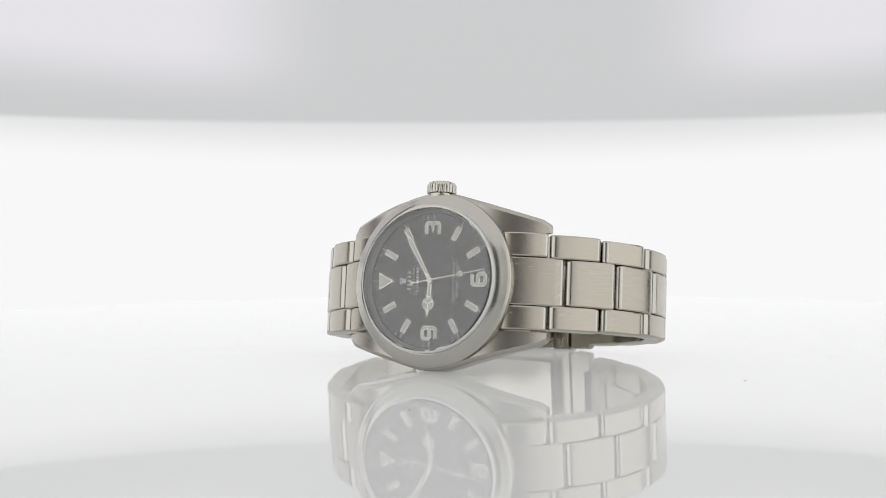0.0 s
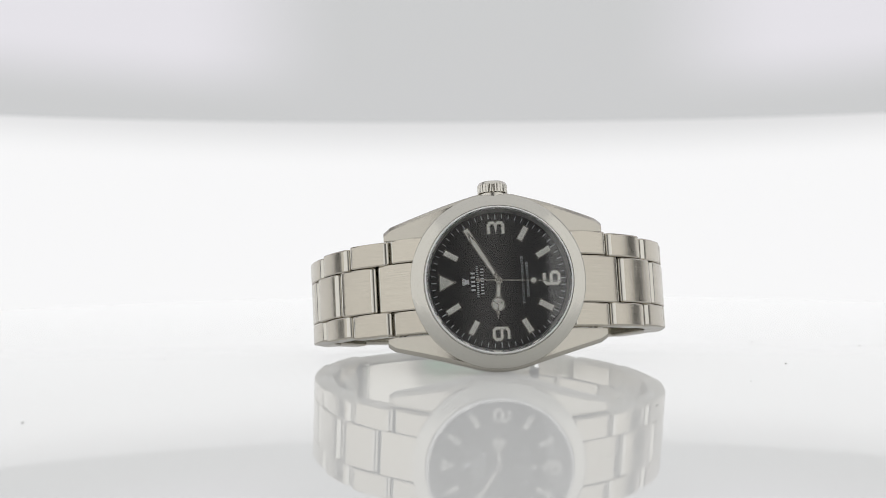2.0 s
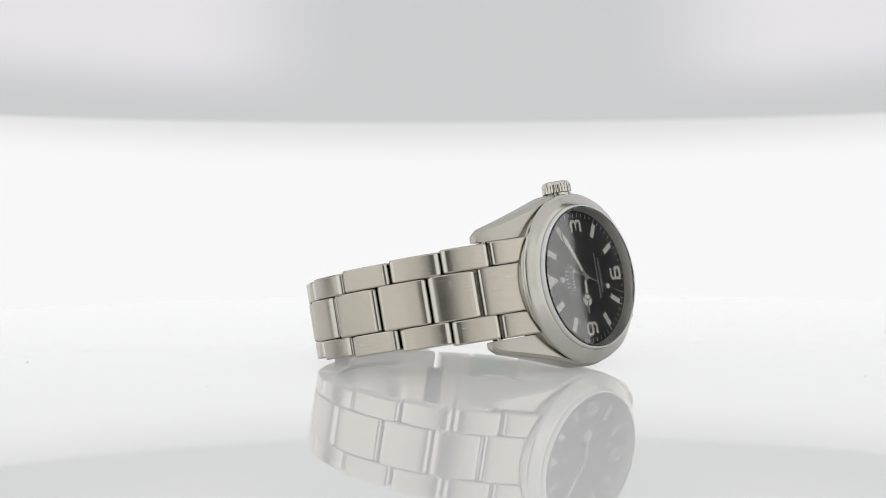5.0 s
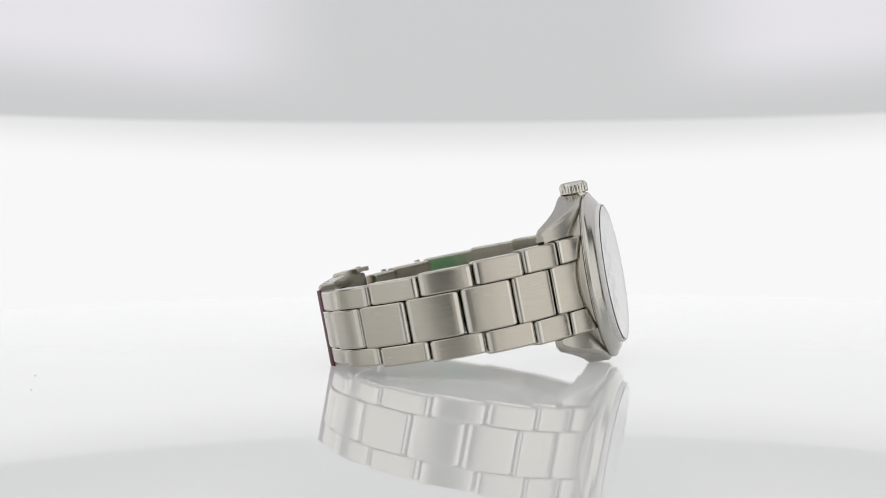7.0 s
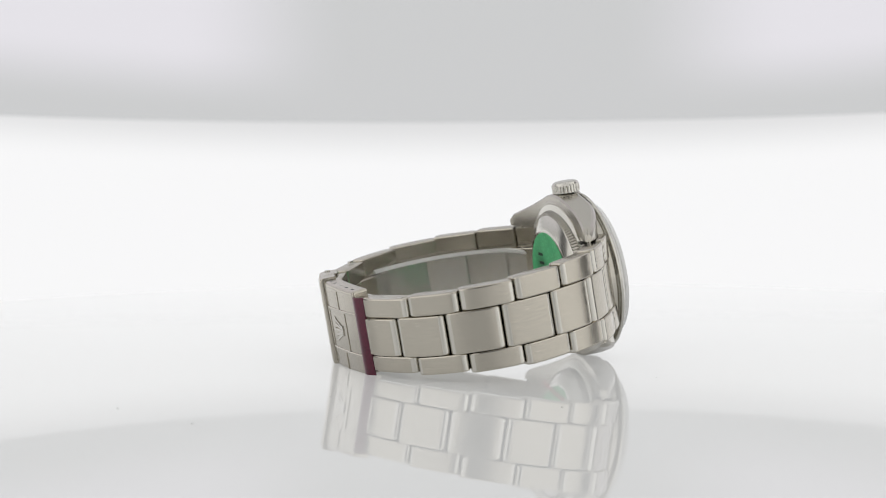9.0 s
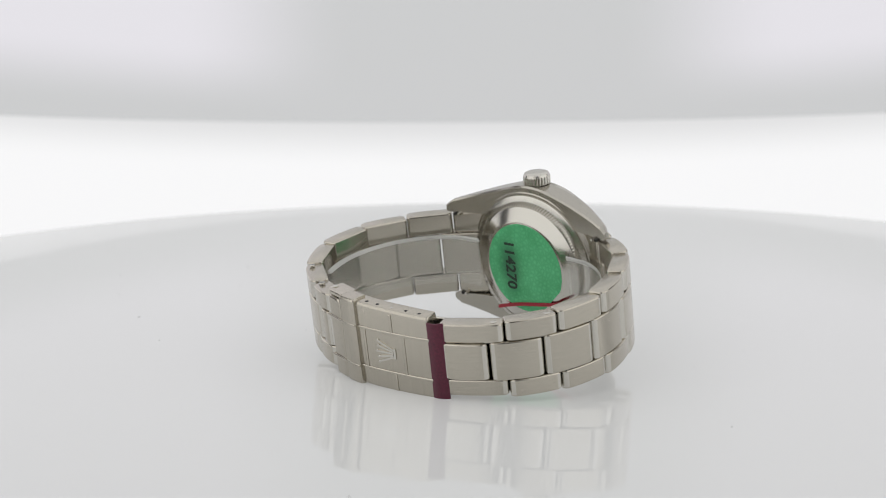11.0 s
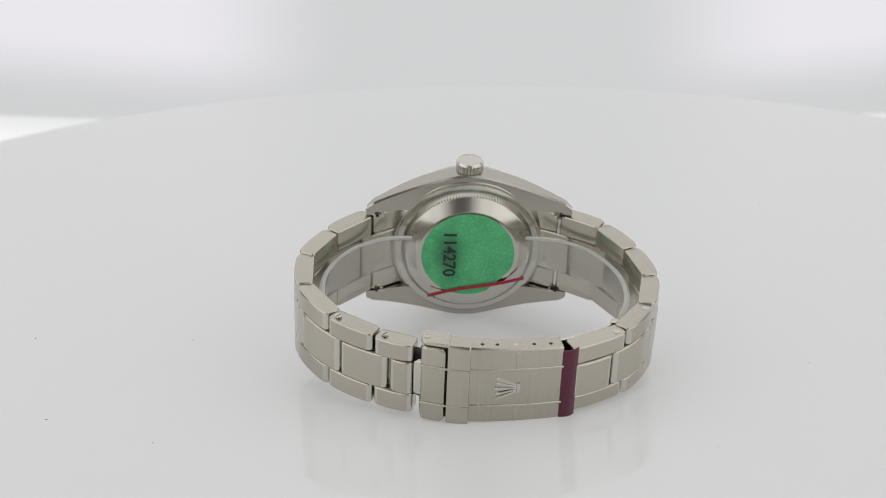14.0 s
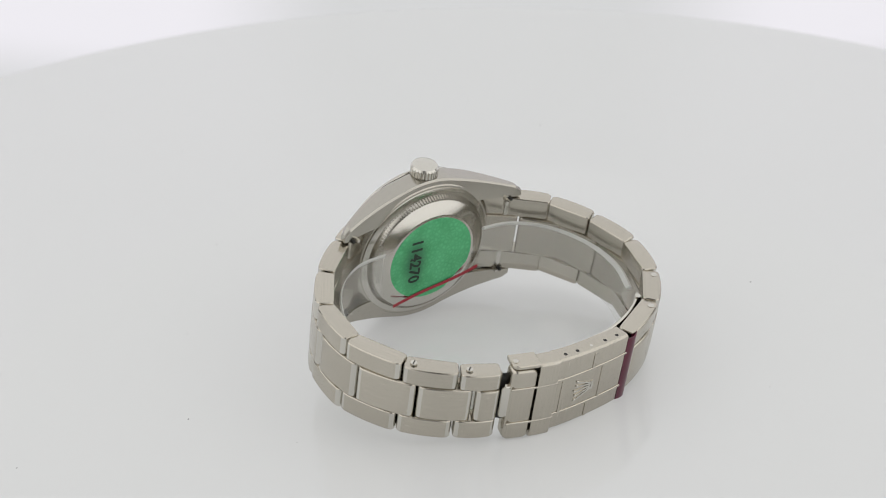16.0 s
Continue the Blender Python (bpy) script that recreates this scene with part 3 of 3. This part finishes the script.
def bracelet(w):
    # where the outer links meet, in millimetres along the loop, from the case to the clasp
    J12 = [9.1, 19.6, 30.7, 42.2, 53.8, 65.05, KNOT[8] + 0.3]
    J6 = [179.7, 168.2, 156.8, 144.6, 131.6, 120.0, KNOT[12] - 0.9]
    STEP = 3.5

    def piece(name, s0, s1, y0, y1, thick=3.6, lift=0.0, label="", nose=0.95):
        m, ln, _ = seat(s0, s1, lift)
        part(name, block(ln - 0.62, y0, y1, thick, nose=nose), [SATIN, POLISHED], w, label, m, 19)

    for J, sg in ((J12, 1), (J6, -1)):
        # end link that fills the gap between the lugs
        hw = 9.95
        for y0, y1, s0, s1 in ((-hw, -5.0, J[0] - sg * 10.0, J[0]), (5.0, hw, J[0] - sg * 10.0, J[0]), (-4.95, 4.95, J[0] - sg * 10.0, J[0] + sg * (STEP - 0.1))):
            a, b = sorted((s0, s1))
            piece("end_link", a, b, y0, y1, 3.6, 0.0, "brushed steel end link", 0.6)
        for j in range(6):
            a, b = sorted((J[j], J[j + 1]))
            h = half_width((a + b) / 2)
            c = h * 0.49
            sd = -1 if seat(a, b)[2] > 0 else 1
            low = 0.12 * j if sg > 0 else -0.1 * j
            piece("outer_link", a, b, *sorted((sd * (h - low), sd * (c + 0.04))))
            piece("outer_link", a, b, *sorted((-sd * h, -sd * (c + 0.04))))
            if j < 5:
                a, b = sorted((J[j] + sg * STEP, J[j + 1] + sg * STEP))
                piece("center_link", a, b, -c, c, 3.7, 0.1)
        a, b = sorted((J[5] + sg * STEP, J[6]))
        piece("center_link", a, b, -c, c, 3.7, 0.1)

    for sgn in (1, -1):
        bm = bmesh.new()
        loft(bm, [[(u, sgn * 20.6 + r * math.cos(2 * math.pi * i / 16), -7.6 + r * math.sin(2 * math.pi * i / 16)) for i in range(16)] for u, r in ((-10.2, 0.5), (-8.6, 0.5), (-8.6, 0.8), (8.6, 0.8), (8.6, 0.5), (10.2, 0.5))])
        part("spring_bar", bm, POLISHED, w, "thin steel spring bar", SET)
    for su in (1, -1):
        for sv in (1, -1):
            for k in (0, 1):
                bm = bmesh.new()
                v0 = sv * (19.3 + 1.15 * k)
                loft(bm, [[(su * u, v0 + x, -8.9 + y) for x, y in ((-0.3, -0.4), (0.3, -0.4), (0.3, 0.9), (-0.3, 0.9))] for u in (9.55, 10.12)])
                part("end_link_hook", bm, DARK_GAP if k else POLISHED, w, "dark hook slot at the lug" if k else "small steel hook at the lug", SET)
    # slotted pins in the edges of the removable links
    for sj in (J6[4], J6[5], J12[4], J12[5]):
        sg = 1 if sj in J12 else -1
        s = sj + sg * 1.7
        p = along(s)
        q = p + (Vector((0, -30)) - p).normalized() * 1.45
        u = half_width(s + sg * 3) + (0.42 if sg < 0 else -0.02)
        bm = bmesh.new()
        loft(bm, [[(u + d, q.x + r * math.cos(2 * math.pi * i / 16), q.y + r * math.sin(2 * math.pi * i / 16)) for i in range(16)] for d, r in ((-0.3, 0.7), (0.05, 0.7), (0.08, 0.6))])
        pin = part("link_pin", bm, POLISHED, w, "slotted steel pin", SET)
        if sg < 0:
            bm = bmesh.new()
            a = 0.7
            c, d = math.cos(a), math.sin(a)
            loft(bm, [[(u + z, q.x + x * c - y * d, q.y + x * d + y * c) for x, y in ((-0.6, -0.12), (0.6, -0.12), (0.6, 0.12), (-0.6, 0.12))] for z in (0.05, 0.1)])
            part("slot", bm, DARK_GAP, pin)

    # folding clasp
    clasp = tagged(new("clasp"), "brushed steel folding clasp")
    clasp.parent = w

    def shell(name, s0, s1, u0, u1, lift0, thick, mat, parent, label="", n=14, rise=0.0, edge=0.35, roll=(0.0, 0.0), corner=0.0, skew=0.0, bow=0.0):
        """A curved plate along the bracelet; roll rounds its two ends down, corner rounds it in plan."""
        bm = bmesh.new()
        rings = []
        r = min(edge, thick * 0.4)
        steps = sorted({k / n for k in range(n + 1)} | {e for q, f in ((max(roll[0], corner * (roll[0] > 0)), 0), (max(roll[1], corner * (roll[1] > 0)), 1)) if q
                        for e in [abs(f - q * (1 - math.cos(radians(j * 15))) / (s1 - s0)) for j in range(7)]})
        for x in steps:
            s = s0 + (s1 - s0) * x
            drop, pull = 0.0, 0.0
            for q, far in ((roll[0], s - s0), (roll[1], s1 - s)):
                if q and far < q:
                    drop = q - math.sqrt(max(0.0, q * q - (q - far) ** 2))
                if q and far < corner:
                    pull = corner - math.sqrt(max(0.0, corner ** 2 - (corner - far) ** 2))
            drop = min(drop, thick - 0.9 * r - 0.25)
            lift = lift0 + rise * x + bow * math.sin(math.pi * x) - drop
            p = along(s)
            d = (along(s + 0.3) - along(s - 0.3)).normalized()
            nr = Vector((-d.y, d.x))
            if nr.dot(p - Vector((0, -30))) < 0:
                nr = -nr
            i = p + nr * (lift0 + rise * x + bow * math.sin(math.pi * x) - thick)
            a0, a1 = u0 + pull, u1 + skew * x - pull
            arc = [(r * (1 - math.sin(radians(w0))), r * (1 - math.cos(radians(w0)))) for w0 in (90, 60, 30, 0)]
            low = [(a0 + h, *(p + nr * (lift - v))) for v, h in [(y, z) for z, y in arc]]
            up = [(a1 - h, *(p + nr * (lift - v))) for v, h in [(y, z) for z, y in arc]]
            rings.append(low + up[::-1] + [(a1, *i), (a0, *i)])
        loft(bm, rings)
        return part(name, bm, mat, parent, label, SET, 32)

    sa, sb, sc = KNOT[8] + 2.2, KNOT[10], KNOT[11] - 0.2
    body = shell("clasp_body", sa, sb - 0.1, -8.6, 9.25, 0.3, 3.5, SATIN, clasp, "curved clasp plate with pressed lines", edge=0.7, roll=(0.35, 0.0), corner=0.5, skew=0.6)
    sm = sb + (sc - sb) * 0.42
    shell("clasp_cover", sb - 0.5, sm, -8.95, 10.3, 1.05, 3.6, SATIN, clasp, "raised fold-over latch band", edge=0.8, roll=(0.4, 0.25))
    shell("latch_nose", sm + 0.4, sc + 0.25, -8.95, 9.05, 0.85, 2.9, SATIN, clasp, "rounded nose of the fold-over latch", edge=0.7, roll=(0.25, 1.5), corner=1.2)
    # solid black plate in place of the shade below the latch
    shell("latch_shade", sb - 0.2, sc - 1.3, -8.3, 9.2, -0.3, 1.6, DARK_GAP, clasp, "black plate standing in for the shade under the latch")
    shell("latch_flange", sm - 0.1, sc + 0.25, 9.35, 10.3, 0.75, 4.0, SATIN, clasp, "folded side of the latch", edge=0.3, roll=(0.0, 1.6))
    shell("latch_tab", sc - 1.2, sc + 1.75, -3.2, 4.9, 0.25, 0.9, POLISHED, clasp, "small lifting tab", edge=0.3, roll=(0.0, 0.35), corner=1.1)
    for u in (4.4, -4.6):
        shell("pressed_line", sb - 0.45, sc, u - 0.15, u + 0.35, 1.11, 0.5, SATIN, clasp)
    q = along(sc - 0.6)
    q = q + (Vector((0, -30)) - q).normalized() * 1.1
    bm = bmesh.new()
    loft(bm, [[(u, q.x + r * math.cos(2 * math.pi * i / 16), q.y + r * math.sin(2 * math.pi * i / 16)) for i in range(16)] for u, r in ((10.05, 0.62), (10.45, 0.62), (10.55, 0.45))])
    part("rivet", bm, POLISHED, clasp, "round polished rivet", SET)
    # recess floor coloured black to carry the recess's shade
    shell("latch_base", sc - 0.5, J6[6] + 0.8, -5.0, 5.6, -1.5, 1.8, DARK_GAP, clasp, "latch recess with its shade put in as black")
    # pressed lines on the plate
    for u0, u1, f0, f1 in ((4.05, 4.7, 0, 1), (-4.7, -4.05, 0, 1)):
        shell("pressed_line", sa + (sb - sa) * f0, sa + (sb - sa) * f1, u0, u1, 0.48, 0.5, SATIN, clasp, edge=0.2)
    for u0, u1, f in ((-4.3, 4.3, 0.32), (-4.3, 4.3, 0.86), (4.5, 8.6, 0.47), (-8.3, -4.5, 0.47)):
        s = sa + (sb - sa) * f
        shell("pressed_line", s, s + 0.65, u0, u1, 0.48, 0.5, SATIN, clasp, n=4, edge=0.2, roll=(0.2, 0.2))
    m, _, _ = seat(sa + (sb - sa) * 0.52, sa + (sb - sa) * 0.62)
    bm = bmesh.new()
    for i in range(5):
        a = radians(-30 + 15 * i)
        ribbon(bm, [(-1.6, 1.5 * math.sin(a)), (2.5 * math.cos(a) - 0.3 * (i % 2), 4.6 * math.sin(a))], 0.42, 0.2, 0.5)
        slab(bm, circle(0.33, 12, 2.6 * math.cos(a) - 0.3 * (i % 2), 4.75 * math.sin(a)), 0.2, 0.55, 0.1)
    ribbon(bm, [(-1.9, -1.1), (-2.05, 0.0), (-1.9, 1.1)], 0.6, 0.2, 0.5)
    part("emblem", bm, POLISHED, clasp, "raised fan-shaped emblem", m)
    # spring bar holes along the plate's edge
    for f in (0.12, 0.3, 0.5, 0.7, 0.86):
        s = sa + (sb - sa) * f
        p = along(s)
        q = p + (Vector((0, -30)) - p).normalized() * 1.1
        bm = bmesh.new()
        loft(bm, [[(u, q.x + 0.38 * math.cos(2 * math.pi * i / 16), q.y + 0.38 * math.sin(2 * math.pi * i / 16)) for i in range(16)] for u in (8.6, 9.28 + 0.6 * f)])
        part("pin_hole", bm, DARK_GAP if abs(f - 0.5) > 0.05 else POLISHED, clasp, "", SET)
    # folding blade inside
    shell("blade", KNOT[7] - 4.0, KNOT[10], -6.6, 7.3, -4.6, 0.6, POLISHED, clasp, "thin folding steel blade", 24)
    q = along(KNOT[7] - 3.6)
    q = q + (Vector((0, -30)) - q).normalized() * 4.9
    bm = bmesh.new()
    loft(bm, [[(u, q.x + r * math.cos(2 * math.pi * i / 16), q.y + r * math.sin(2 * math.pi * i / 16)) for i in range(16)] for u, r in ((-7.0, 0.75), (7.6, 0.75), (7.7, 0.55))])
    part("hinge_pin", bm, POLISHED, clasp, "", SET)
    shell("protective_film", KNOT[8] - 1.0, KNOT[8] + 2.5, -9.0, 8.2, -0.1, 0.15, PURPLE, clasp, "dark purple protective film", rise=0.3, bow=0.5)

    # clear protective foil inside the bracelet
    for sgn in (1, -1):
        pts = spline([(sgn * 12.8, -10.4), (sgn * 20, -11.4), (sgn * 27, -16.5), (sgn * 31.6, -25), (sgn * 32.4, -34), (sgn * 30, -42)], 8)
        bm = bmesh.new()
        loft(bm, [[(-6.4, *p), (5.0, *p), (5.0, p.x * 0.995, p.y + 0.12), (-6.4, p.x * 0.995, p.y + 0.12)] for p in pts])
        part("clear_foil", bm, FILM, w, "clear plastic protective foil", SET)
        bm = bmesh.new()
        loft(bm, [[(4.6, p.x * 0.98, p.y + 0.45), (5.4, *p), (5.1, p.x * 1.015, p.y - 0.3), (4.4, p.x * 1.005, p.y)] for p in pts])
        part("foil_rim", bm, FILM_RIM, w, "pale turned rim of the clear foil", SET)


def dust():
    rnd = random.Random(5)
    bm = bmesh.new()
    for i in range(26):
        a, r = rnd.uniform(0, 6.283), rnd.uniform(45, 150)
        x, y, s = r * math.cos(a), r * math.sin(a), rnd.uniform(0.12, 0.3)
        loft(bm, [[(x + s * k * math.cos(j * 1.257), y + s * k * math.sin(j * 1.257) * 0.7, z) for j in range(5)] for k, z in ((1, 0.0), (0.6, s * 0.5))])
    return tagged(part("dust", bm, plain("grey_dust", (0.3, 0.3, 0.3), 0.9), None), "tiny grey dust specks on the disc", "dust", kind="stuff")


floor()
light_tent = tent()
table = turntable()
wrist_watch, second_hand, turned = watch()
bracelet(wrist_watch)
specks = dust()
SECOND0 = 171.0


def motions():
    steps = [0.5 * k for k in range(33)]
    for ob in (wrist_watch, table, specks):
        walk(ob, [(t, spin(t)) for t in steps])
    walk(light_tent, [(t, arm(e)) for t, e in RISE])
    walk(second_hand, [(t, turned(SECOND0 + 6.0 * t)) for t in steps])


motions()
